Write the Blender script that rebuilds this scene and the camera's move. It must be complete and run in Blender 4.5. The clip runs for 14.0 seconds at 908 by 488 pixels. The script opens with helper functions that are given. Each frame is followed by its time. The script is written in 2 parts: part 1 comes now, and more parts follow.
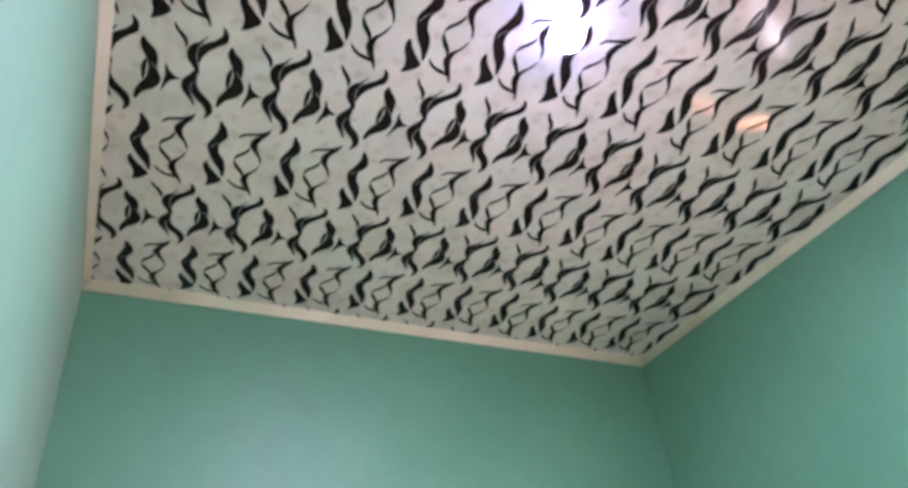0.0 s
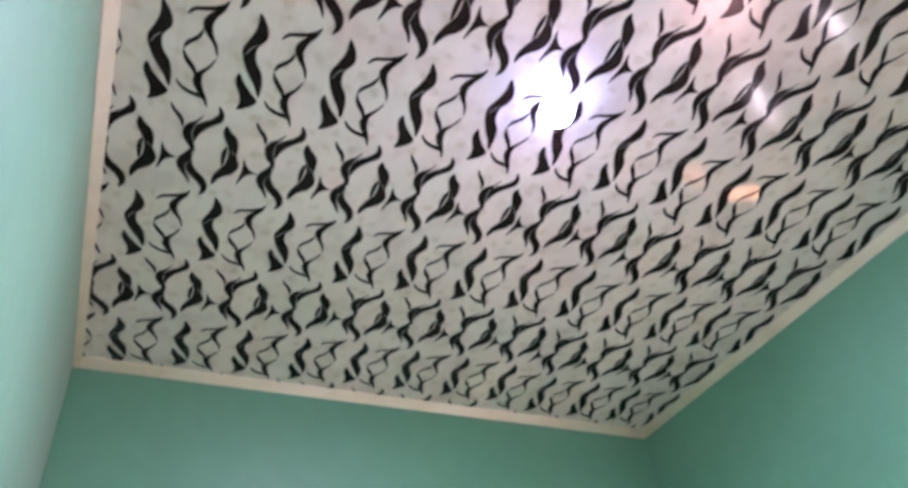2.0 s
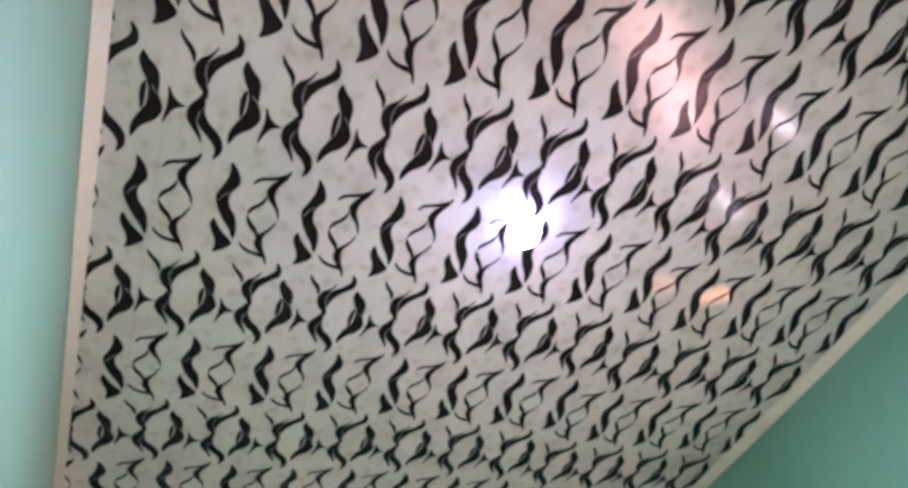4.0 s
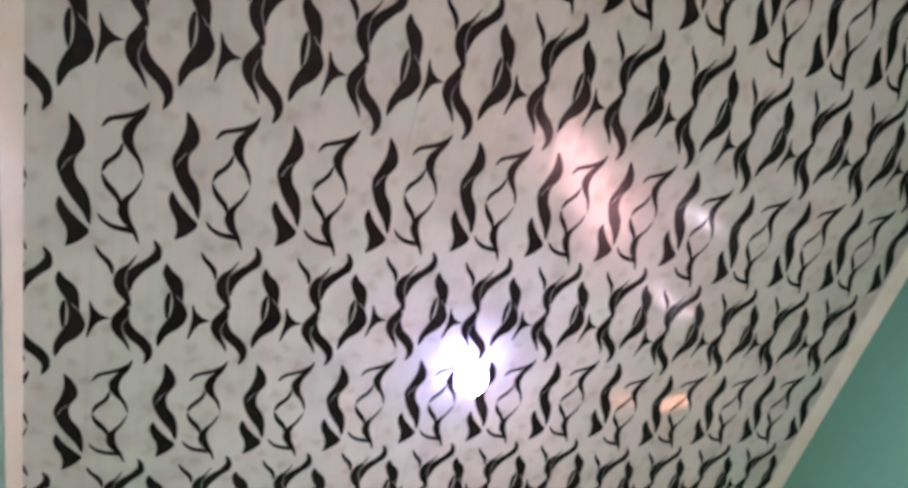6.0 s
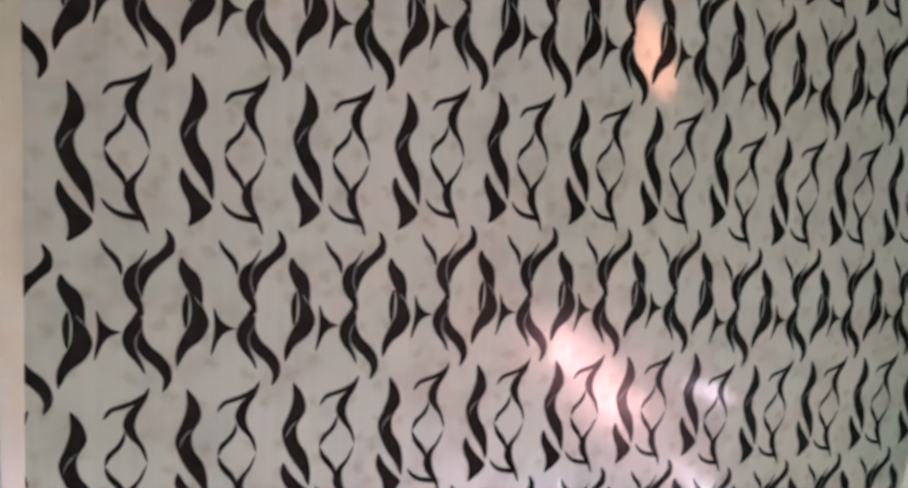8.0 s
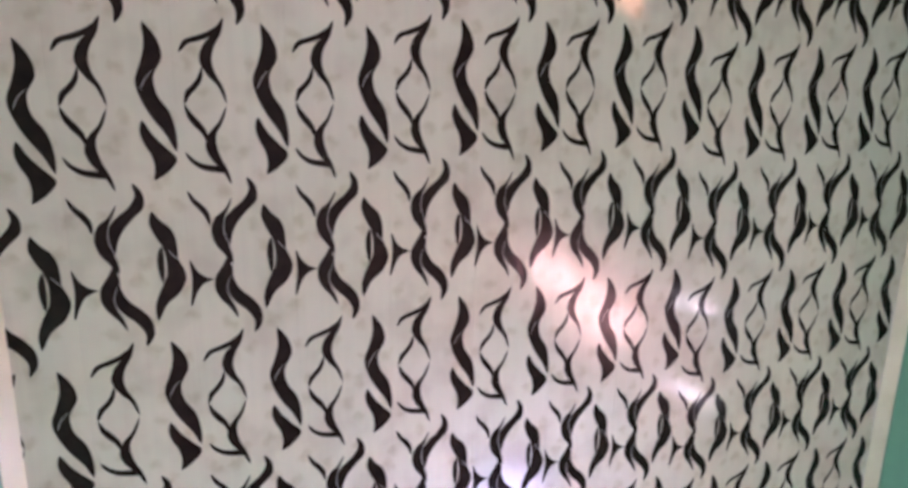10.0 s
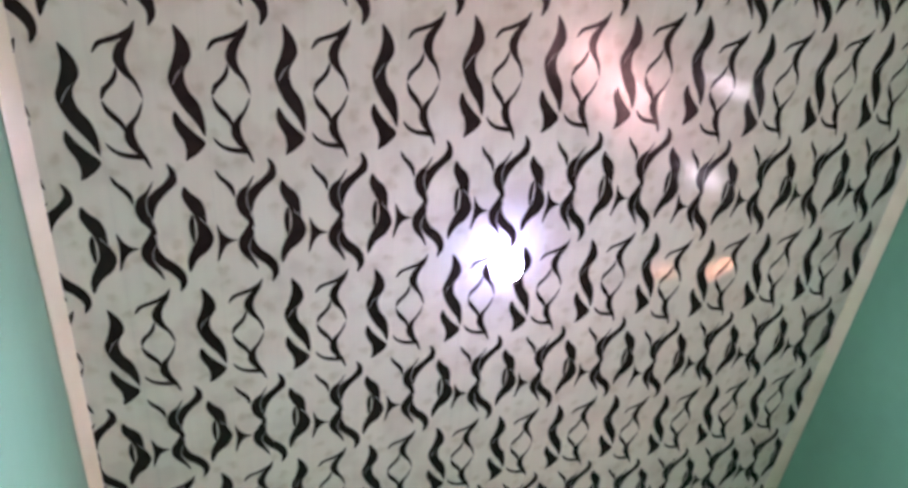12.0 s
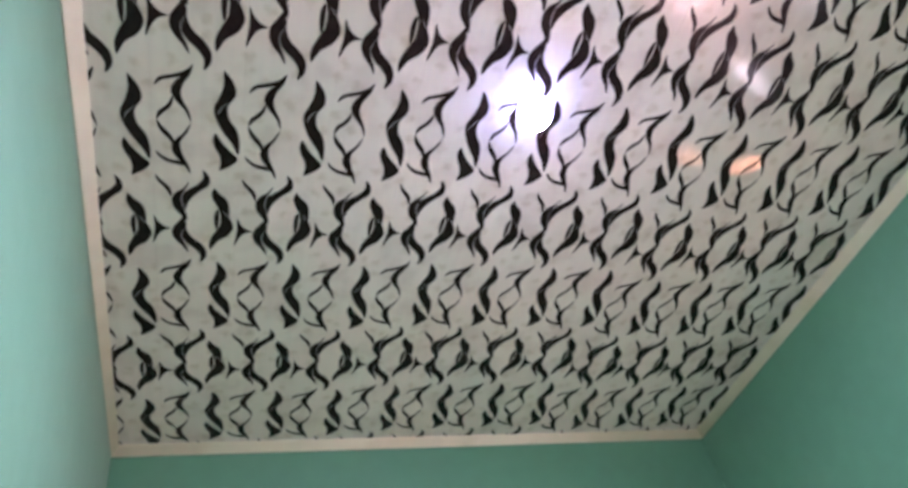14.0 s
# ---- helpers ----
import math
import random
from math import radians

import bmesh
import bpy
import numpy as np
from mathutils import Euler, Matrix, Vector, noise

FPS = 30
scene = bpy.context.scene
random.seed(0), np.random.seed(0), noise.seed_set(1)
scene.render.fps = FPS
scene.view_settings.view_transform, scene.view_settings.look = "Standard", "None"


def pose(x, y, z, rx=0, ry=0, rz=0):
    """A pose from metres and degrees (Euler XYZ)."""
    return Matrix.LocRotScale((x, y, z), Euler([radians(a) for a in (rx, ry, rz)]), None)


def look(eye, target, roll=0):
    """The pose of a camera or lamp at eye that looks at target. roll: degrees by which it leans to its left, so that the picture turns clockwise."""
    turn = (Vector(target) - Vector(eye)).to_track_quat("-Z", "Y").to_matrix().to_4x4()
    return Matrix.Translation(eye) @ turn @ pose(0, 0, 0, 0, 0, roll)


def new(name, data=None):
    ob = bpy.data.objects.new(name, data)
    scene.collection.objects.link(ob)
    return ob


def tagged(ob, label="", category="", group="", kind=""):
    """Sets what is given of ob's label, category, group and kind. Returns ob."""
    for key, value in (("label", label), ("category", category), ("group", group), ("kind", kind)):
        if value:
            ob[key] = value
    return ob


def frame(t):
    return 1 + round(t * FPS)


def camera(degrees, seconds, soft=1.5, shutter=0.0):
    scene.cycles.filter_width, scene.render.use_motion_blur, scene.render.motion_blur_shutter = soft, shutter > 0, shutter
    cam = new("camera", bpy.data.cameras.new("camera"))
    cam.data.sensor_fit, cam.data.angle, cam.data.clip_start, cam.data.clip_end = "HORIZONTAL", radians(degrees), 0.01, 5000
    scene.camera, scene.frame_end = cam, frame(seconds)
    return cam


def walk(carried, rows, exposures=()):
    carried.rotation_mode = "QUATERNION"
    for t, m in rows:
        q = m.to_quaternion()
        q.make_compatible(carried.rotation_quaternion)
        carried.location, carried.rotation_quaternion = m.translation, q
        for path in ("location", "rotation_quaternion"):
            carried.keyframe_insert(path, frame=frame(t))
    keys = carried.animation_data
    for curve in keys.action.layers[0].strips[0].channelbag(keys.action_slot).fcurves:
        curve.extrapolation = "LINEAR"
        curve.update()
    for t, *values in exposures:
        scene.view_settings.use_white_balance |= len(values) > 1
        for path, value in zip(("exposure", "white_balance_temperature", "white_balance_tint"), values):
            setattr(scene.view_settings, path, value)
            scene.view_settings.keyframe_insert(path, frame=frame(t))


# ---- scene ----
U = 0.25          # width of one ceiling panel
TOP = 3.30        # height of the ceiling

cam = camera(62.87, 14.0, soft=3.5)
# seconds, x, y, z, turn about x, y, z
ROWS = [
    (0.0, 0.118, -2.677, 1.435, 125.73, 5.19, -23.04),
    (0.5, 0.112, -2.682, 1.438, 126.57, 5.55, -22.51),
    (1.0, 0.131, -2.670, 1.435, 127.39, 5.44, -22.35),
    (1.5, 0.139, -2.669, 1.445, 129.75, 5.44, -22.44),
    (2.0, 0.134, -2.688, 1.457, 130.93, 5.72, -22.69),
    (2.5, 0.129, -2.715, 1.461, 132.78, 6.32, -23.71),
    (3.0, 0.138, -2.739, 1.476, 135.07, 6.55, -23.82),
    (3.2, 0.135, -2.746, 1.475, 135.66, 6.91, -23.56),
    (5.3, 0.169, -2.867, 1.510, 145.27, 13.81, -16.45),
    (5.5, 0.172, -2.874, 1.515, 146.19, 15.13, -16.41),
    (6.0, 0.195, -2.888, 1.506, 149.80, 17.32, -14.42),
    (6.5, 0.193, -2.910, 1.508, 153.14, 18.27, -12.32),
    (7.0, 0.191, -2.920, 1.505, 157.37, 19.72, -10.00),
    (7.5, 0.175, -2.934, 1.507, 163.43, 19.57, -6.28),
    (7.7, 0.174, -2.936, 1.506, 165.85, 20.82, -5.81),
    (8.4, 0.186, -2.946, 1.502, 171.60, 21.70, -2.60),
    (9.1, 0.203, -2.954, 1.495, 172.30, 22.50, -0.90),
    (9.8, 0.217, -2.957, 1.488, 167.90, 22.83, -0.32),
    (10.0, 0.218, -2.955, 1.493, 165.13, 22.94, -0.56),
    (10.5, 0.241, -2.886, 1.480, 159.13, 23.45, -2.38),
    (11.0, 0.260, -2.830, 1.472, 154.27, 21.76, -3.79),
    (11.5, 0.262, -2.798, 1.459, 151.30, 20.84, -3.86),
    (12.0, 0.264, -2.750, 1.436, 148.15, 18.89, -4.89),
    (12.5, 0.261, -2.714, 1.434, 144.46, 16.75, -8.10),
    (13.0, 0.253, -2.700, 1.408, 141.61, 14.06, -9.56),
    (13.5, 0.259, -2.675, 1.411, 137.75, 12.21, -12.38),
    (14.0, 0.252, -2.653, 1.408, 135.65, 11.18, -13.82),
]
walk(cam, [(t, pose(x, y, z, rx, ry, rz)) for t, x, y, z, rx, ry, rz in ROWS], [(0.0, 1.29, 5700, 45), (3.0, 1.22, 5700, 45), (6.5, 1.07, 5720, 45), (8.8, 1.20, 5720, 45), (10.0, 1.33, 5720, 45), (11.3, 1.17, 5720, 44), (14.0, 1.13, 5720, 43)])

# ---- light ----
world = bpy.data.worlds.new("sky")
scene.world = world
world.use_nodes = True
wn = world.node_tree.nodes
sky = wn.new("ShaderNodeTexSky")
sky.sky_type, sky.sun_disc = 'NISHITA', False
sky.sun_elevation, sky.sun_rotation = radians(40), radians(70)
wn["Background"].inputs[1].default_value = 0.1
world.node_tree.links.new(sky.outputs[0], wn["Background"].inputs[0])

LAMP_POWER, SIDE_POWER, DOOR_POWER, FILL_POWER, BEAM_POWER = 3600.0, 12.0, 24.0, 15.0, 80.0


# ---- materials ----
def material(name, base, rough, metal=0.0, spec=0.5):
    m = bpy.data.materials.new(name)
    m.use_nodes = True
    b = m.node_tree.nodes["Principled BSDF"]
    b.inputs["Base Color"].default_value = (*base, 1)
    b.inputs["Roughness"].default_value = rough
    b.inputs["Metallic"].default_value = metal
    b.inputs["Specular IOR Level"].default_value = spec
    return m, m.node_tree.nodes, m.node_tree.links, b


def noise_node(nodes, links, scale, detail=4.0, stretch=(1, 1, 1)):
    co = nodes.new("ShaderNodeTexCoord")
    mp = nodes.new("ShaderNodeMapping")
    mp.inputs["Scale"].default_value = stretch
    n = nodes.new("ShaderNodeTexNoise")
    n.inputs["Scale"].default_value, n.inputs["Detail"].default_value = scale, detail
    links.new(co.outputs["Object"], mp.inputs[0])
    links.new(mp.outputs[0], n.inputs["Vector"])
    return n


def ramp(nodes, links, source, stops):
    r = nodes.new("ShaderNodeValToRGB")
    while len(r.color_ramp.elements) < len(stops):
        r.color_ramp.elements.new(0.5)
    for e, (at, c) in zip(r.color_ramp.elements, stops):
        e.position, e.color = at, (*c, 1)
    links.new(source, r.inputs[0])
    return r


def mix(nodes, links, fac, a, b, mode='MIX'):
    m = nodes.new("ShaderNodeMix")
    m.data_type, m.blend_type = 'RGBA', mode
    for socket, v in ((m.inputs[0], fac), (m.inputs[6], a), (m.inputs[7], b)):
        if isinstance(v, (int, float)):
            socket.default_value = v
        elif isinstance(v, tuple):
            socket.default_value = (*v, 1)
        else:
            links.new(v, socket)
    return m


def ribs(nodes, links, b, strength):
    """The fine hollow-chamber ribs of the panels, 9 mm apart, and a slow waviness of the sheet."""
    co = nodes.new("ShaderNodeTexCoord")
    w = nodes.new("ShaderNodeTexWave")
    w.wave_type, w.bands_direction, w.wave_profile = 'BANDS', 'X', 'SIN'
    w.inputs["Scale"].default_value = 6.283 / 20 / 0.009
    w.inputs["Distortion"].default_value = 0.0
    links.new(co.outputs["Object"], w.inputs["Vector"])
    slow = noise_node(nodes, links, 3.0, 2.0, (6.0, 1.0, 1.0))
    fine = noise_node(nodes, links, 120.0, 3.0, (1.0, 0.25, 1.0))
    b1 = nodes.new("ShaderNodeBump")
    b1.inputs["Strength"].default_value, b1.inputs["Distance"].default_value = strength, 0.0002
    b2 = nodes.new("ShaderNodeBump")
    b2.inputs["Strength"].default_value, b2.inputs["Distance"].default_value = 0.25, 0.006
    b3 = nodes.new("ShaderNodeBump")
    b3.inputs["Strength"].default_value, b3.inputs["Distance"].default_value = 0.15, 0.0004
    links.new(w.outputs["Fac"], b1.inputs["Height"])
    links.new(slow.outputs["Fac"], b2.inputs["Height"])
    links.new(fine.outputs["Fac"], b3.inputs["Height"])
    links.new(b1.outputs[0], b2.inputs["Normal"])
    links.new(b2.outputs[0], b3.inputs["Normal"])
    links.new(b3.outputs[0], b.inputs["Normal"])


# white panel sheet with a faint grey-beige ghost of blotches under the print
PVC, n, l, b = material("printed_pvc", (0.78, 0.77, 0.75), 0.13, 0.0, 0.75)
b.inputs["Coat Weight"].default_value, b.inputs["Coat Roughness"].default_value = 0.25, 0.5
blot = noise_node(n, l, 9.0, 2.0)
dirt = noise_node(n, l, 1.3, 5.0)
c1 = ramp(n, l, blot.outputs["Fac"], [(0.34, (0.72, 0.68, 0.58)), (0.5, (0.80, 0.77, 0.66)), (0.68, (0.82, 0.79, 0.685))])
c2 = ramp(n, l, dirt.outputs["Fac"], [(0.35, (0.93, 0.94, 0.90)), (0.65, (1, 1, 1))])
bands = noise_node(n, l, 40.0, 3.0, (1.0, 0.012, 1.0))
c3 = ramp(n, l, bands.outputs["Fac"], [(0.35, (0.955, 0.955, 0.96)), (0.65, (1, 1, 1))])
c4 = mix(n, l, 1.0, c1.outputs[0], c2.outputs[0], 'MULTIPLY')
c5 = mix(n, l, 1.0, c4.outputs[2], c3.outputs[0], 'MULTIPLY')
# small soft smudges of the print's grey underlay
co, wob, vo = n.new("ShaderNodeTexCoord"), noise_node(n, l, 30.0, 2.0), n.new("ShaderNodeTexVoronoi")
vo.voronoi_dimensions = '2D'
vo.inputs["Scale"].default_value, vo.inputs["Randomness"].default_value = 11.5, 0.85
shift = mix(n, l, 0.025, co.outputs["Object"], wob.outputs["Color"], 'LINEAR_LIGHT')
l.new(shift.outputs[2], vo.inputs["Vector"])
smudge = ramp(n, l, vo.outputs["Distance"], [(0.04, (0.85, 0.83, 0.78)), (0.16, (0.93, 0.92, 0.89)), (0.25, (1, 1, 1))])
l.new(mix(n, l, 1.0, c5.outputs[2], smudge.outputs[0], 'MULTIPLY').outputs[2], b.inputs["Base Color"])
ribs(n, l, b, 0.2)

INK, n, l, b = material("black_ink", (0.02, 0.018, 0.018), 0.15, 0.0, 0.18)
b.inputs["Coat Weight"].default_value, b.inputs["Coat Roughness"].default_value = 0.03, 0.5
ink = noise_node(n, l, 30.0, 4.0)
l.new(ramp(n, l, ink.outputs["Fac"], [(0.3, (0.010, 0.006, 0.005)), (0.7, (0.022, 0.014, 0.010))]).outputs[0], b.inputs["Base Color"])
ribs(n, l, b, 0.2)

PALE, n, l, b = material("grey_hairline", (0.40, 0.39, 0.36), 0.19)
ribs(n, l, b, 0.2)

TRIM, n, l, b = material("cream_trim", (0.74, 0.70, 0.47), 0.35)
d = noise_node(n, l, 7.0, 5.0)
l.new(ramp(n, l, d.outputs["Fac"], [(0.3, (0.68, 0.64, 0.41)), (0.6, (0.76, 0.725, 0.49))]).outputs[0], b.inputs["Base Color"])

GREEN, n, l, b = material("green_paint", (0.12, 0.32, 0.18), 0.50, 0.0, 0.4)
b.inputs["Sheen Weight"].default_value, b.inputs["Sheen Roughness"].default_value = 0.34, 0.4      # paler at flat viewing angles
b.inputs["Sheen Tint"].default_value = (1.0, 0.97, 0.88, 1)
big = noise_node(n, l, 1.1, 5.0)
small = noise_node(n, l, 14.0, 5.0)
g1 = ramp(n, l, big.outputs["Fac"], [(0.3, (0.098, 0.298, 0.166)), (0.7, (0.124, 0.338, 0.193))])
g2 = ramp(n, l, small.outputs["Fac"], [(0.3, (0.94, 0.95, 0.94)), (0.7, (1, 1, 1))])
l.new(mix(n, l, 1.0, g1.outputs[0], g2.outputs[0], 'MULTIPLY').outputs[2], b.inputs["Base Color"])
rolled = noise_node(n, l, 260.0, 4.0)
uneven = noise_node(n, l, 2.2, 3.0)
bp = n.new("ShaderNodeBump")
bp.inputs["Strength"].default_value, bp.inputs["Distance"].default_value = 0.12, 0.001
bq = n.new("ShaderNodeBump")
bq.inputs["Strength"].default_value, bq.inputs["Distance"].default_value = 0.35, 0.02
l.new(rolled.outputs["Fac"], bp.inputs["Height"])
l.new(uneven.outputs["Fac"], bq.inputs["Height"])
l.new(bp.outputs[0], bq.inputs["Normal"])
l.new(bq.outputs[0], b.inputs["Normal"])

FLOOR, n, l, b = material("pale_cement", (0.55, 0.51, 0.47), 0.6)
fl = noise_node(n, l, 5.0, 6.0)
l.new(ramp(n, l, fl.outputs["Fac"], [(0.3, (0.57, 0.43, 0.34)), (0.7, (0.66, 0.52, 0.42))]).outputs[0], b.inputs["Base Color"])

WHITE, n, l, b = material("white_plastic", (0.80, 0.80, 0.78), 0.4)
WOOD, n, l, b = material("brown_door_wood", (0.20, 0.11, 0.06), 0.45)
wd = noise_node(n, l, 12.0, 6.0, (6, 6, 0.6))
l.new(ramp(n, l, wd.outputs["Fac"], [(0.3, (0.14, 0.075, 0.04)), (0.7, (0.25, 0.14, 0.08))]).outputs[0], b.inputs["Base Color"])

CLOTH, n, l, b = material("pink_cloth", (0.85, 0.52, 0.42), 0.9)
tr = n.new("ShaderNodeBsdfTranslucent")
tr.inputs[0].default_value = (0.88, 0.52, 0.42, 1)
ms = n.new("ShaderNodeMixShader")
ms.inputs[0].default_value = 0.65
l.new(b.outputs[0], ms.inputs[1])
l.new(tr.outputs[0], ms.inputs[2])
l.new(ms.outputs[0], n["Material Output"].inputs[0])

GLOW, n, l, b = material("lit_diffuser", (0.9, 0.9, 0.9), 0.4)
b.inputs["Emission Color"].default_value = (0.87, 0.84, 0.96, 1)
b.inputs["Emission Strength"].default_value = LAMP_POWER
GLOW_SIDE, n, l, b = material("lit_housing", (0.9, 0.9, 0.9), 0.4)
b.inputs["Emission Color"].default_value = (0.56, 0.58, 1.0, 1)
b.inputs["Emission Strength"].default_value = SIDE_POWER


# ---- helpers of the build ----
def obj(name, bm, mat, parent=None, label=""):
    me = bpy.data.meshes.new(name)
    bm.to_mesh(me)
    bm.free()
    for m in (mat if isinstance(mat, (list, tuple)) else [mat]):
        me.materials.append(m)
    ob = new(name, me)
    ob.parent = parent
    if label:
        ob["label"] = label
    return ob


def prism(bm, corners, z0, z1):
    low = [bm.verts.new((x, y, z0)) for x, y in corners]
    high = [bm.verts.new((x, y, z1)) for x, y in corners]
    bm.faces.new(low[::-1])
    bm.faces.new(high)
    k = len(corners)
    for i in range(k):
        bm.faces.new((low[i], low[(i + 1) % k], high[(i + 1) % k], high[i]))


# ---- the room ----
# inside corners of the room: far left, far right, back right, back left
FL, FR = Vector((-0.585, 1.45)) * U, Vector((11.27, 1.74)) * U
BR, BL = Vector((11.76, -22.0)) * U, Vector((-0.51, -22.0)) * U
CORNERS = [FL, FR, BR, BL]


# the trim is cut narrower towards the far end of the west wall: its width at both ends of each side
SIDES = [(1, 1), (1, 1), (1, 1), (1.3, 0.62)]


def inset(d, even=True):
    """The room's outline moved inwards by d metres."""
    lines = []
    for i in range(4):
        p, q = CORNERS[i], CORNERS[(i + 1) % 4]
        a = (q - p).normalized()
        n = Vector((a.y, -a.x)) * d
        f, g = (1, 1) if even else SIDES[i]
        lines.append((p + n * f, q + n * g))
    out = []
    for i in range(4):
        (p, q), (u, v) = lines[i - 1], lines[i]
        e, g = q - p, v - u
        s = ((u.x - p.x) * g.y - (u.y - p.y) * g.x) / (e.x * g.y - e.y * g.x)
        out.append(p + e * s)
    return out


def wall(name, a, c, label, openings=()):
    """A wall on the line a to c, 15 cm thick outwards, with openings of (from, to, sill, head) metres along it."""
    t = (c - a).normalized()
    out = Vector((-t.y, t.x)) * 0.15
    length = (c - a).length
    bm = bmesh.new()

    def block(s0, s1, z0, z1):
        p, q = a + t * s0, a + t * s1
        prism(bm, [p, q, q + out, p + out][::-1], z0, z1)
    top, at = TOP + 0.10, -0.15 if openings else 0.0
    for s0, s1, sill, head in openings:
        block(at, s0, 0, top)
        block(s0, s1, head, top)
        if sill > 0:
            block(s0, s1, 0, sill)
        at = s1
    block(at, length, 0, top)
    bmesh.ops.recalc_face_normals(bm, faces=bm.faces)
    return tagged(obj(name, bm, GREEN), label, "wall", kind="structure")


wall("wall_north", FL, FR, "sea-green painted plaster wall under the cream ceiling trim")
DOOR, ADDED_WINDOW = (1.36, 2.19, 0.0, 2.36), (1.75, 2.80, 0.80, 1.95)
wall("wall_east", FR, BR, "sea-green painted plaster wall with a doorway", (DOOR,))
wall("wall_south", BR, BL, "sea-green painted plaster wall with an added window opening", (ADDED_WINDOW,))
wall("wall_west", BL, FL, "sea-green painted plaster wall in pale light")

bm = bmesh.new()
prism(bm, [p for p in inset(-0.15)][::-1], -0.10, 0.0)
bmesh.ops.recalc_face_normals(bm, faces=bm.faces)
tagged(obj("floor", bm, FLOOR), "plain pale cement floor of the room", "floor", kind="structure")

# ---- ceiling: hollow panels side by side, each with shallow V joints ----
X0, X1 = -0.80 * U, 12.3 * U
bm = bmesh.new()
JOINT = 0.215          # where a joint lies, in panel widths after a stem's tip
prof = []
k = -1
while k < 12:
    xl, xr = (k + JOINT) * U, (k + 1 + JOINT) * U
    prof += [(xl + 0.0001, TOP + 0.0012), (xl + 0.0006, TOP + 0.0003), (xl + 0.0016, TOP), (xr - 0.0010, TOP), (xr - 0.0003, TOP + 0.0004), (xr - 0.0001, TOP + 0.0012)]
    k += 1
ys = (BL.y - 0.1, FR.y + 0.1)
lines = [[bm.verts.new((x, y, z)) for x, z in prof] for y in ys]
for i in range(len(prof) - 1):
    bm.faces.new((lines[0][i + 1], lines[0][i], lines[1][i], lines[1][i + 1]))
x0, x1 = prof[0][0], prof[-1][0]
prism(bm, [(x0, ys[0]), (x1, ys[0]), (x1, ys[1]), (x0, ys[1])], TOP + 0.0030, TOP + 0.012)
ceiling = tagged(obj("ceiling", bm, PVC), "glossy white plastic panel ceiling with black printed leaf scrolls", "ceiling", kind="structure")


# ---- the print: brush strokes between two edges, in panel widths from a stem's tip ----
STROKES = {}
STROKES['s_up'] = [(-0.01, -0.03, -0.01, -0.03), (0.00, 0.15, 0.09, 0.12), (-0.04, 0.31, 0.12, 0.28), (-0.10, 0.48, 0.04, 0.44), (-0.06, 0.65, 0.06, 0.61), (0.02, 0.81, 0.15, 0.76), (0.12, 0.96, 0.19, 0.94), (0.19, 1.12, 0.19, 1.12)]
STROKES['s_foot'] = [(-0.08, 0.82, -0.08, 0.82), (-0.10, 0.93, -0.01, 0.95), (-0.07, 1.04, 0.09, 1.07), (-0.02, 1.14, 0.18, 1.18), (-0.00, 1.26, 0.10, 1.29), (-0.02, 1.37, -0.02, 1.37)]
STROKES['b1'] = [(-0.74, 0.235, -0.74, 0.235), (-0.685, 0.135, -0.66, 0.155), (-0.575, 0.095, -0.555, 0.125), (-0.47, 0.055, -0.45, 0.08), (-0.37, -0.01, -0.37, -0.01)]
STROKES['b2'] = [(-0.34, -0.07, -0.34, -0.07), (-0.43, 0.07, -0.375, 0.07), (-0.52, 0.17, -0.44, 0.18), (-0.56, 0.30, -0.47, 0.30), (-0.50, 0.43, -0.445, 0.42), (-0.41, 0.54, -0.385, 0.54), (-0.35, 0.70, -0.35, 0.70)]
STROKES['b3'] = [(-0.55, 0.36, -0.55, 0.36), (-0.585, 0.45, -0.56, 0.455), (-0.64, 0.52, -0.60, 0.53), (-0.70, 0.58, -0.67, 0.60), (-0.725, 0.69, -0.725, 0.69)]
STROKES['b4'] = [(-0.725, 0.69, -0.725, 0.69), (-0.70, 0.80, -0.675, 0.775), (-0.645, 0.885, -0.605, 0.86), (-0.585, 0.955, -0.555, 0.945), (-0.55, 1.03, -0.55, 1.03)]
STROKES['b5'] = [(-0.355, 0.70, -0.355, 0.70), (-0.425, 0.85, -0.405, 0.85), (-0.52, 0.955, -0.47, 0.965), (-0.56, 1.08, -0.475, 1.08), (-0.515, 1.20, -0.44, 1.20), (-0.425, 1.31, -0.39, 1.31), (-0.355, 1.45, -0.355, 1.45)]
STROKES['b6'] = [(-0.75, 1.12, -0.75, 1.12), (-0.70, 1.21, -0.68, 1.20), (-0.61, 1.28, -0.59, 1.25), (-0.51, 1.31, -0.48, 1.27), (-0.40, 1.33, -0.40, 1.33)]
STROKES['l1'] = [(-0.745, -1.49, -0.745, -1.49), (-0.71, -1.39, -0.685, -1.40), (-0.65, -1.31, -0.62, -1.335), (-0.60, -1.235, -0.57, -1.25), (-0.565, -1.14, -0.565, -1.14)]
STROKES['l2'] = [(-0.35, -1.40, -0.35, -1.40), (-0.42, -1.29, -0.39, -1.30), (-0.51, -1.21, -0.44, -1.19), (-0.55, -1.09, -0.46, -1.08), (-0.52, -0.96, -0.43, -0.97), (-0.45, -0.86, -0.39, -0.86), (-0.38, -0.75, -0.38, -0.75)]
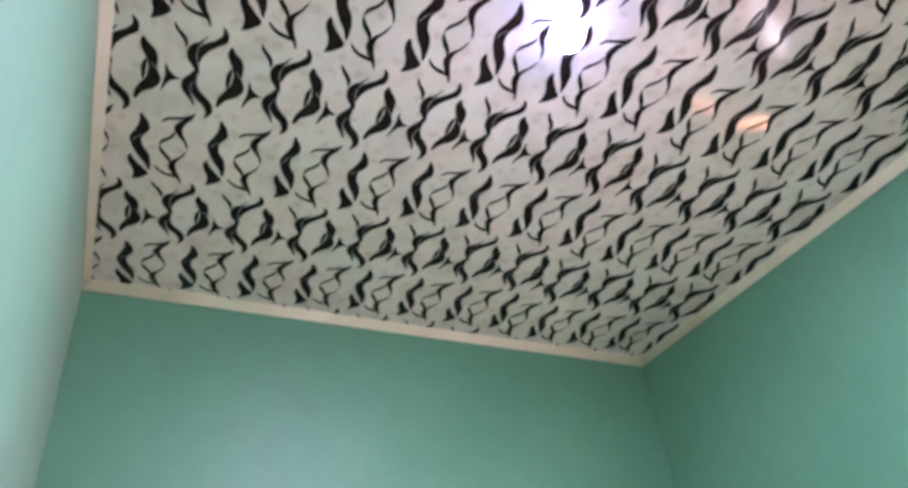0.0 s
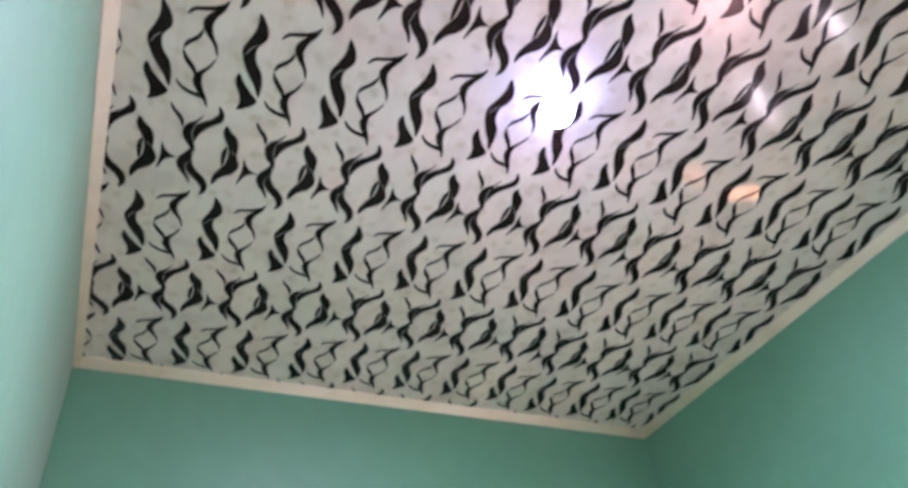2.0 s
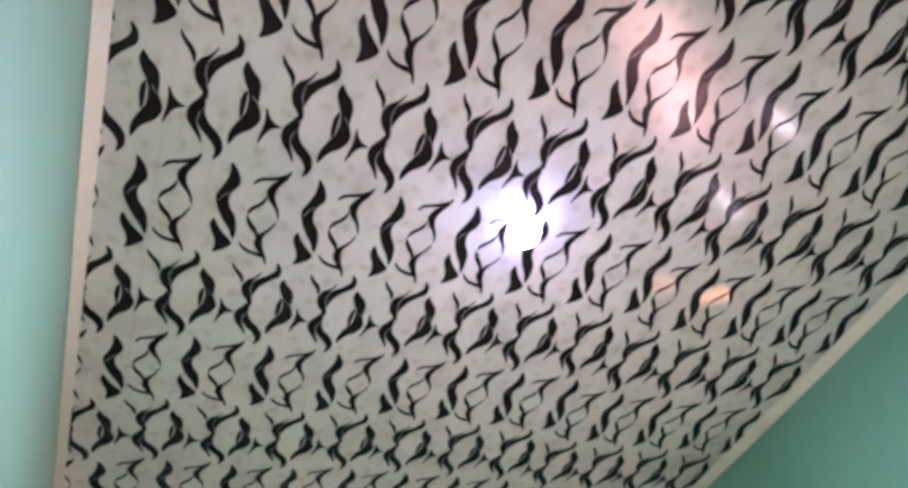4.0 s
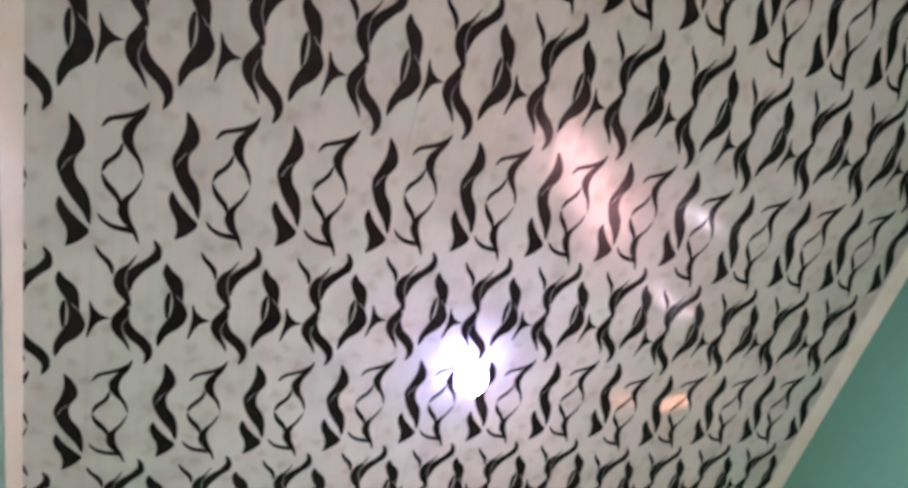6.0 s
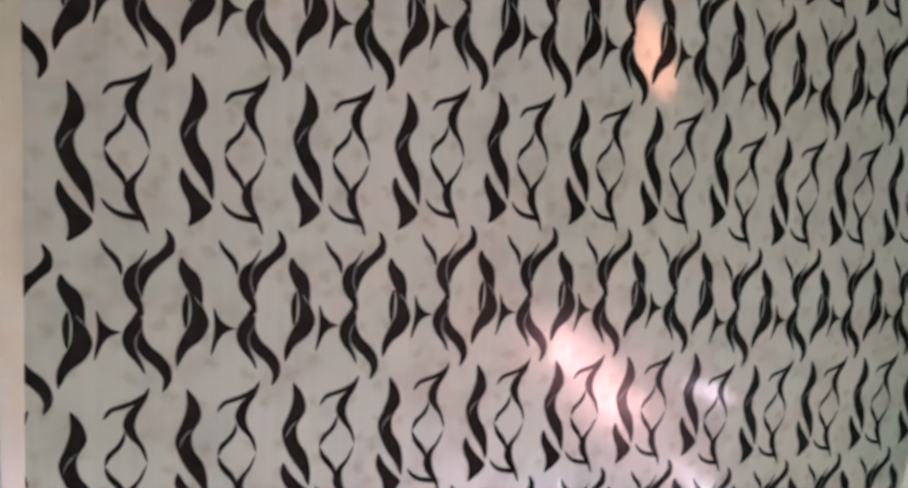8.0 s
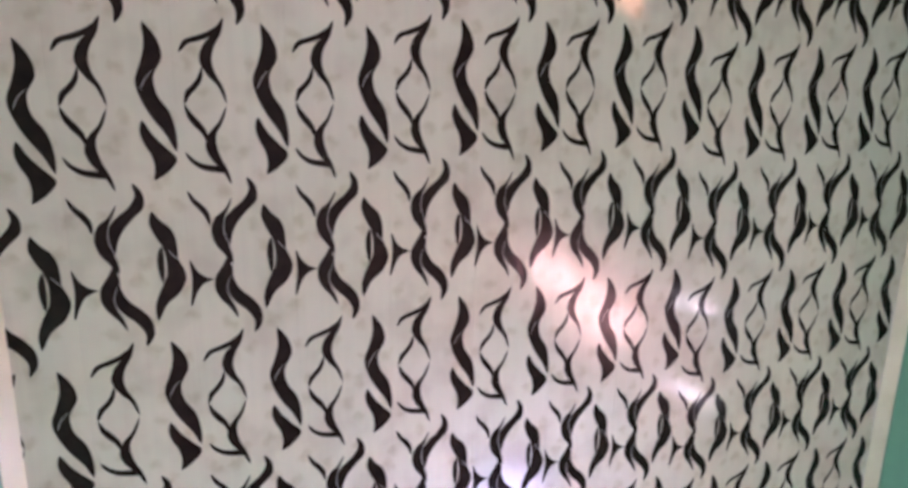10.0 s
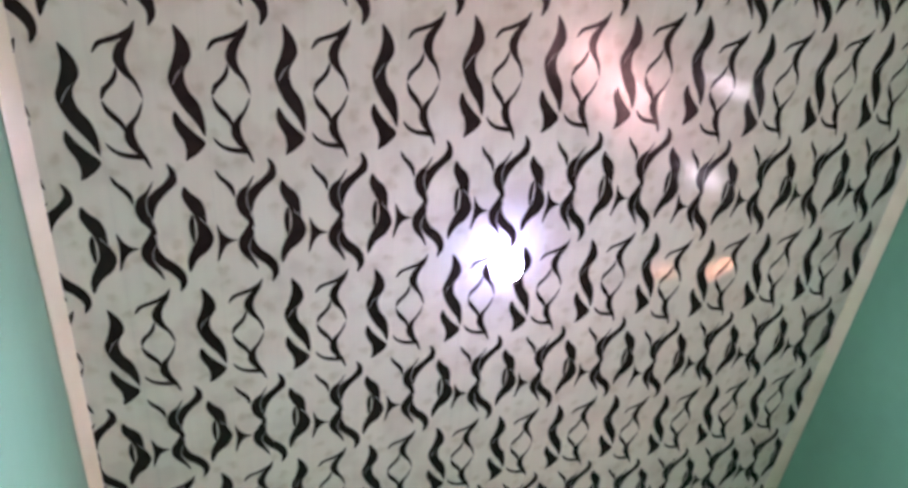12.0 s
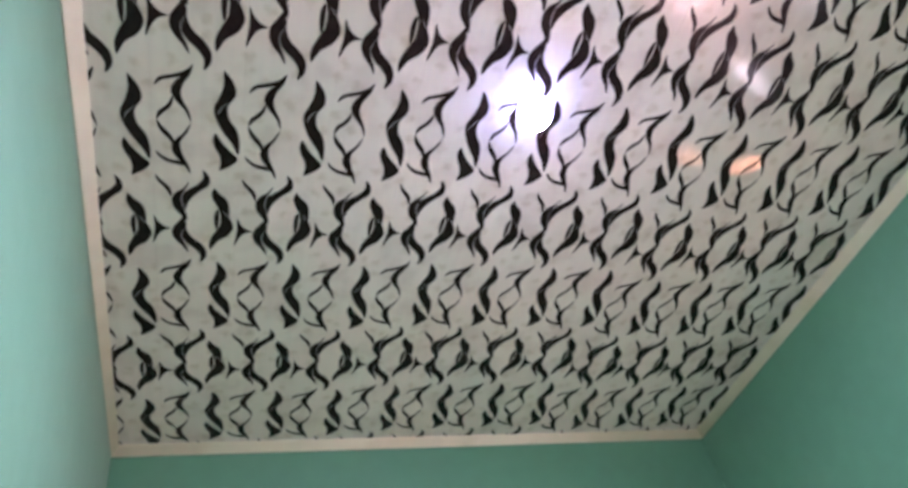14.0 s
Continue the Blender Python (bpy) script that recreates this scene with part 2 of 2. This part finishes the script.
STROKES['l3'] = [(-0.20, -1.59, -0.20, -1.59), (-0.18, -1.47, -0.13, -1.49), (-0.25, -1.36, -0.13, -1.36), (-0.35, -1.28, -0.22, -1.27), (-0.43, -1.18, -0.31, -1.17), (-0.44, -1.05, -0.37, -1.06), (-0.40, -0.93, -0.40, -0.93)]
STROKES['l4'] = [(-0.41, -0.85, -0.41, -0.85), (-0.47, -0.74, -0.41, -0.74), (-0.54, -0.63, -0.45, -0.63), (-0.55, -0.51, -0.46, -0.52), (-0.50, -0.40, -0.44, -0.41), (-0.42, -0.30, -0.39, -0.30), (-0.36, -0.19, -0.36, -0.19)]
STROKES['l5'] = [(-0.39, -0.75, -0.39, -0.75), (-0.44, -0.61, -0.39, -0.61), (-0.44, -0.48, -0.33, -0.48), (-0.37, -0.36, -0.23, -0.38), (-0.27, -0.26, -0.15, -0.26), (-0.20, -0.14, -0.14, -0.12), (-0.21, -0.01, -0.21, -0.01)]
STROKES['f1'] = [(-0.06, -1.32, -0.06, -1.32), (-0.08, -1.21, 0.00, -1.23), (-0.05, -1.11, 0.08, -1.15), (0.00, -1.01, 0.12, -1.05), (0.06, -0.91, 0.13, -0.94), (0.13, -0.83, 0.13, -0.83)]
STROKES['f2'] = [(0.01, -1.00, 0.01, -1.00), (0.034, -0.90, 0.09, -0.905), (0.042, -0.82, 0.135, -0.83), (0.030, -0.68, 0.19, -0.67), (-0.035, -0.55, 0.125, -0.52), (-0.09, -0.40, 0.00, -0.41), (-0.085, -0.25, -0.085, -0.25)]
STROKES['f3'] = [(-0.005, -0.98, -0.005, -0.98), (-0.034, -0.89, 0.004, -0.89), (-0.040, -0.80, 0.004, -0.80), (-0.030, -0.71, 0.0, -0.71), (-0.012, -0.62, -0.012, -0.62)]
STROKES['a1'] = [(-0.772, -0.83, -0.772, -0.83), (-0.763, -0.74, -0.735, -0.735), (-0.757, -0.66, -0.665, -0.655), (-0.757, -0.61, -0.57, -0.612)]
STROKES['a2'] = [(-0.757, -0.61, -0.57, -0.612), (-0.763, -0.55, -0.675, -0.57), (-0.775, -0.47, -0.74, -0.48), (-0.79, -0.35, -0.79, -0.35)]

HAIR = {
    'h1': [(-0.07, 0.57), (-0.03, 0.47), (0.05, 0.38)],
    'h2': [(0.04, -0.94), (0.08, -0.88), (0.15, -0.81)],
    'h3': [(-0.40, -1.33), (-0.45, -1.17), (-0.455, -1.05), (-0.42, -0.95), (-0.38, -0.86)],
    'h4': [(-0.40, -0.66), (-0.455, -0.55), (-0.455, -0.44), (-0.40, -0.33), (-0.36, -0.26)],
}


def curve(pts, steps):
    """A smooth line through the points (Catmull-Rom)."""
    q = [2 * pts[0] - pts[1], *pts, 2 * pts[-1] - pts[-2]]
    out = []
    for i in range(1, len(q) - 2):
        for j in range(steps):
            s = j / steps
            a, c, d, e = q[i - 1], q[i], q[i + 1], q[i + 2]
            out.append(0.5 * (2 * c + (d - a) * s + (2 * a - 5 * c + 4 * d - e) * s * s + (3 * c - a - 3 * d + e) * s ** 3))
    return out + [pts[-1]]


def ribbon(bm, left, right, place, z):
    a = [bm.verts.new((*place(p), z)) for p in left]
    c = [bm.verts.new((*place(p), z)) for p in right]
    for i in range(len(a) - 1):
        bm.faces.new((a[i], a[i + 1], c[i + 1], c[i]))


def clip(bm):
    """Cut the print off where the trim hides it."""
    edge = inset(0.02)
    for i in range(4):
        p, q = edge[i], edge[(i + 1) % 4]
        t = (q - p).normalized()
        bmesh.ops.bisect_plane(bm, geom=bm.verts[:] + bm.edges[:] + bm.faces[:], plane_co=(p.x, p.y, TOP), plane_no=(-t.y, t.x, 0), clear_outer=True)


ROW_B, BOLD = Vector((-0.016, 0.006)), 0.009
ROW = 2.965            # length of one repeat of the print
COLUMN = [0.000, 1.000, 2.011, 3.018, 4.023, 5.011, 6.002, 7.003, 8.002, 9.007, 9.997, 11.000]
SHIFT = [0.000, -0.151, -0.151, -0.151, -0.239, -0.239, -0.239, -0.239, -0.021, -0.021, -0.021, -0.021]

for k in range(12):
    dark, pale = bmesh.new(), bmesh.new()
    for j in range(-1, 8):
        def place(p, k=k, j=j):
            return ((COLUMN[k] + p.x) * U, (-ROW * j + SHIFT[k] + p.y) * U)
        for layer, (name, rows) in enumerate(STROKES.items()):
            if j == -1 and not name.startswith('l'):
                continue
            left = curve([Vector(r[:2]) for r in rows], 4)
            right = curve([Vector(r[2:]) for r in rows], 4)
            if name[0] in 'lfa':
                left, right = [p + ROW_B for p in left], [p + ROW_B for p in right]
            bold = [(b - a) * min(1.0, BOLD / max((b - a).length, 1e-4)) for a, b in zip(left, right)]
            left, right = [a - d for a, d in zip(left, bold)], [b + d for b, d in zip(right, bold)]
            ribbon(dark, left, right, place, TOP - 0.0006 - 0.00003 * layer)
        if j >= 0:
            for line in HAIR.values():
                mid = curve([Vector(p) for p in line], 4)
                wide = 0.0044
                left, right = [], []
                for i, p in enumerate(mid):
                    t = (mid[min(i + 1, len(mid) - 1)] - mid[max(i - 1, 0)]).normalized()
                    o = Vector((-t.y, t.x)) * wide * (1 - abs(2 * i / (len(mid) - 1) - 1) ** 3)
                    left.append(p + o)
                    right.append(p - o)
                ribbon(pale, left, right, place, TOP - 0.0014)
    for bm, mat, name, text in ((dark, INK, "leaf_print", "black printed leaf scrolls"), (pale, PALE, "hairline_print", "thin grey printed veins")):
        clip(bm)
        for f in bm.faces:
            f.normal_update()
            if f.normal.z > 0:
                f.normal_flip()
        obj(name, bm, mat, ceiling, text)


# ---- trim round the ceiling ----
PROFILE = [(0.0015, 0.0), (0.0015, -0.031), (0.003, -0.033), (0.006, -0.032), (0.016, -0.0245), (0.030, -0.0155), (0.044, -0.0070), (0.049, -0.0035), (0.050, 0.0)]
loops = [inset(d, False) for d, z in PROFILE]
for i, name in enumerate(("trim_north", "trim_east", "trim_south", "trim_west")):
    bm = bmesh.new()
    a = [bm.verts.new((*loops[s][i], TOP - 0.001 + z)) for s, (d, z) in enumerate(PROFILE)]
    c = [bm.verts.new((*loops[s][(i + 1) % 4], TOP - 0.001 + z)) for s, (d, z) in enumerate(PROFILE)]
    for s in range(len(a) - 1):
        bm.faces.new((a[s], a[s + 1], c[s + 1], c[s])).smooth = 2 <= s <= 6
    bm.faces.new((a[-1], a[0], c[0], c[-1]))
    bm.faces.new(a)
    bm.faces.new(c[::-1])
    bmesh.ops.recalc_face_normals(bm, faces=bm.faces)
    tagged(obj(name, bm, TRIM), "cream plastic cornice strip between ceiling and wall", "trim", kind="structure")


# ---- ceiling lamp ----
def turned(bm, profile, centre, segments=40):
    """A body turned round the upright axis from (radius, height) pairs."""
    rings = []
    for r, z in profile:
        rings.append([bm.verts.new((centre[0] + r * math.cos(2 * math.pi * i / segments), centre[1] + r * math.sin(2 * math.pi * i / segments), z)) for i in range(segments)])
    for p, q in zip(rings, rings[1:]):
        for i in range(segments):
            bm.faces.new((p[i], p[(i + 1) % segments], q[(i + 1) % segments], q[i]))
    bm.faces.new(rings[-1])
    bm.faces.new(rings[0][::-1])
    bmesh.ops.recalc_face_normals(bm, faces=bm.faces)
    for f in bm.faces:
        f.smooth = True


LX, LY, GLOBE, MID = 4.65 * U, -6.11 * U, 0.053, TOP - 0.061
lamp = new("ceiling_lamp")
tagged(lamp, "lit white globe bulb in a plastic holder on the printed ceiling", "lamp")
bm = bmesh.new()
turned(bm, [(0.036, TOP - 0.0002), (0.037, TOP - 0.004), (0.035, TOP - 0.008), (0.026, TOP - 0.010), (0.023, TOP - 0.0115), (0.018, TOP - 0.012)], (LX, LY))
obj("holder", bm, WHITE, lamp, "white plastic bulb holder")
bm = bmesh.new()
turned(bm, [(0.019, TOP - 0.0125), (0.022, TOP - 0.0135), (0.029, MID + 0.0455), (0.028, MID + 0.0445)], (LX, LY))
obj("collar", bm, WHITE, lamp, "opaque white collar of the bulb")
bm = bmesh.new()
turned(bm, [(0.027, MID + 0.0440)] + [(GLOBE * math.sin(a), MID + GLOBE * math.cos(a)) for a in [radians(35 + i * 7) for i in range(16)]] + [(0.0338, MID - 0.0400)], (LX, LY))
obj("globe", bm, GLOW_SIDE, lamp, "glowing frosted globe")
bm = bmesh.new()
turned(bm, [(0.0330, MID - 0.0410)] + [(0.0764 * math.sin(a), MID + 0.0273 - 0.0764 * math.cos(a)) for a in [radians(26 - i * 3.4) for i in range(8)]], (LX, LY))
obj("diffuser", bm, GLOW, lamp, "dazzling white bulging diffuser")

# ---- doorway in the east wall: frame, curtain, daylight ----
t = (BR - FR).normalized()
o = Vector((-t.y, t.x))
s0, s1, _, h = DOOR


def along(s, d):
    return FR + t * s + o * d


bm = bmesh.new()
for a, c in ((s0 + 0.002, s0 + 0.05), (s1 - 0.05, s1 - 0.002)):
    prism(bm, [along(a, 0.01), along(c, 0.01), along(c, 0.14), along(a, 0.14)], 0.0, h - 0.052)
prism(bm, [along(s0 + 0.002, 0.01), along(s1 - 0.002, 0.01), along(s1 - 0.002, 0.14), along(s0 + 0.002, 0.14)], h - 0.05, h - 0.002)
bmesh.ops.recalc_face_normals(bm, faces=bm.faces)
tagged(obj("door_1", bm, WOOD), "brown wooden frame of an open doorway", "door", kind="structure")

curtain = new("curtain")
tagged(curtain, "thin pink cloth curtain hanging in the doorway", "curtain")
bm = bmesh.new()
cols, first, last = 60, s0 + 0.055, s1 - 0.055
grid = []
for zi in range(24):
    grid.append([])
    for i in range(cols + 1):
        f = i / cols
        top = 2.13 - 0.42 * abs(2 * f - 1) ** 3     # slung from the middle, the corners sag open
        z = 0.12 + (top - 0.12) * zi / 23
        grid[-1].append(bm.verts.new((*along(first + (last - first) * f, 0.075 + 0.012 * math.sin(i * 0.9 + 0.1 * zi)), z)))
for p, q in zip(grid, grid[1:]):
    for i in range(cols):
        bm.faces.new((p[i], p[i + 1], q[i + 1], q[i])).smooth = True
obj("cloth", bm, CLOTH, curtain)
bm = bmesh.new()
prism(bm, [along(s0 + 0.052, 0.070), along(s1 - 0.052, 0.070), along(s1 - 0.052, 0.080), along(s0 + 0.052, 0.080)], 2.132, 2.142)
bmesh.ops.recalc_face_normals(bm, faces=bm.faces)
obj("rod", bm, WOOD, curtain)

# daylight behind the cloth: a low gap and a wider high one
for side, height, wide, tall, part in ((1.80, 0.62, 0.20, 0.50, 0.56), (1.69, 1.24, 0.20, 0.42, 0.40)):
    day = bpy.data.lights.new("daylight", 'AREA')
    day.shape, day.size, day.size_y, day.energy, day.color = 'RECTANGLE', wide, tall, DOOR_POWER * part, (1.0, 0.97, 0.92)
    mid, aim = along(side, 0.20), along(side, -1.0)
    new("daylight", day).matrix_world = look((mid.x, mid.y, height), (aim.x, aim.y, height))
# daylight in the two open corners over the curtain
for side, height in ((1.565, 2.12), (2.075, 2.13)):
    over = bpy.data.lights.new("daylight_over_curtain", 'AREA')
    over.shape, over.size, over.size_y, over.energy, over.color = 'RECTANGLE', 0.022, 0.30, 0.42, (1.0, 0.92, 0.80)
    corner, aim = along(side, 0.05), along(side, -1.0)
    new("daylight_over_curtain", over).matrix_world = look((corner.x, corner.y, height), (aim.x, aim.y, height))

# orange spot lamps added to cast the coloured light patches on the ceiling
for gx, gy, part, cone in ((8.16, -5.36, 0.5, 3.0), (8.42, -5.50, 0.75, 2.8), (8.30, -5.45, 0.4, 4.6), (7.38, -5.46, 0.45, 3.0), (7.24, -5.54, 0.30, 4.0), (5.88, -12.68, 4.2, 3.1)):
    beam = bpy.data.lights.new("orange_spot", 'SPOT')
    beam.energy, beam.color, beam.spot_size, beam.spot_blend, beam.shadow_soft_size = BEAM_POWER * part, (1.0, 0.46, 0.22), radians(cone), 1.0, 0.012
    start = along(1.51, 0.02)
    new("orange_spot", beam).matrix_world = look((start.x, start.y, 2.10), (gx * U, gy * U, TOP))

# ---- unseen window added in the south wall, with a fill lamp behind ----
st = (BL - BR).normalized()
so = Vector((-st.y, st.x))


def along_south(s, d):
    return BR + st * s + so * d


w0, w1, wz0, wz1 = ADDED_WINDOW
window = tagged(new("added_window"), "unseen white window frame, added with a fill lamp behind", "window", kind="structure")
for name, a, c, z0, z1 in (("jamb", w0 + 0.002, w0 + 0.05, wz0 + 0.002, wz1 - 0.002), ("jamb", w1 - 0.05, w1 - 0.002, wz0 + 0.002, wz1 - 0.002), ("mullion", (w0 + w1) / 2 - 0.02, (w0 + w1) / 2 + 0.02, wz0 + 0.05, wz1 - 0.05), ("head", w0 + 0.052, w1 - 0.052, wz1 - 0.048, wz1 - 0.002), ("sill", w0 + 0.052, w1 - 0.052, wz0 + 0.002, wz0 + 0.048)):
    bm = bmesh.new()
    prism(bm, [along_south(a, 0.05), along_south(c, 0.05), along_south(c, 0.11), along_south(a, 0.11)], z0, z1)
    bmesh.ops.recalc_face_normals(bm, faces=bm.faces)
    obj(name, bm, WHITE, window)
fill_lamp = bpy.data.lights.new("window_fill", 'AREA')
fill_lamp.shape, fill_lamp.size, fill_lamp.size_y, fill_lamp.energy, fill_lamp.color = 'RECTANGLE', w1 - w0, wz1 - wz0, FILL_POWER, (1.0, 0.89, 0.76)
mid, aim = along_south((w0 + w1) / 2, 0.16), along_south((w0 + w1) / 2, -1.0)
new("window_fill", fill_lamp).matrix_world = look((mid.x, mid.y, (wz0 + wz1) / 2), (aim.x, aim.y, (wz0 + wz1) / 2))

# ground outside the doorway
bm = bmesh.new()
prism(bm, [(-60, -60), (60, -60), (60, 60), (-60, 60)], -0.30, -0.12)
bmesh.ops.recalc_face_normals(bm, faces=bm.faces)
tagged(obj("ground", bm, FLOOR), "bare pale ground outside the house", "ground", kind="structure")
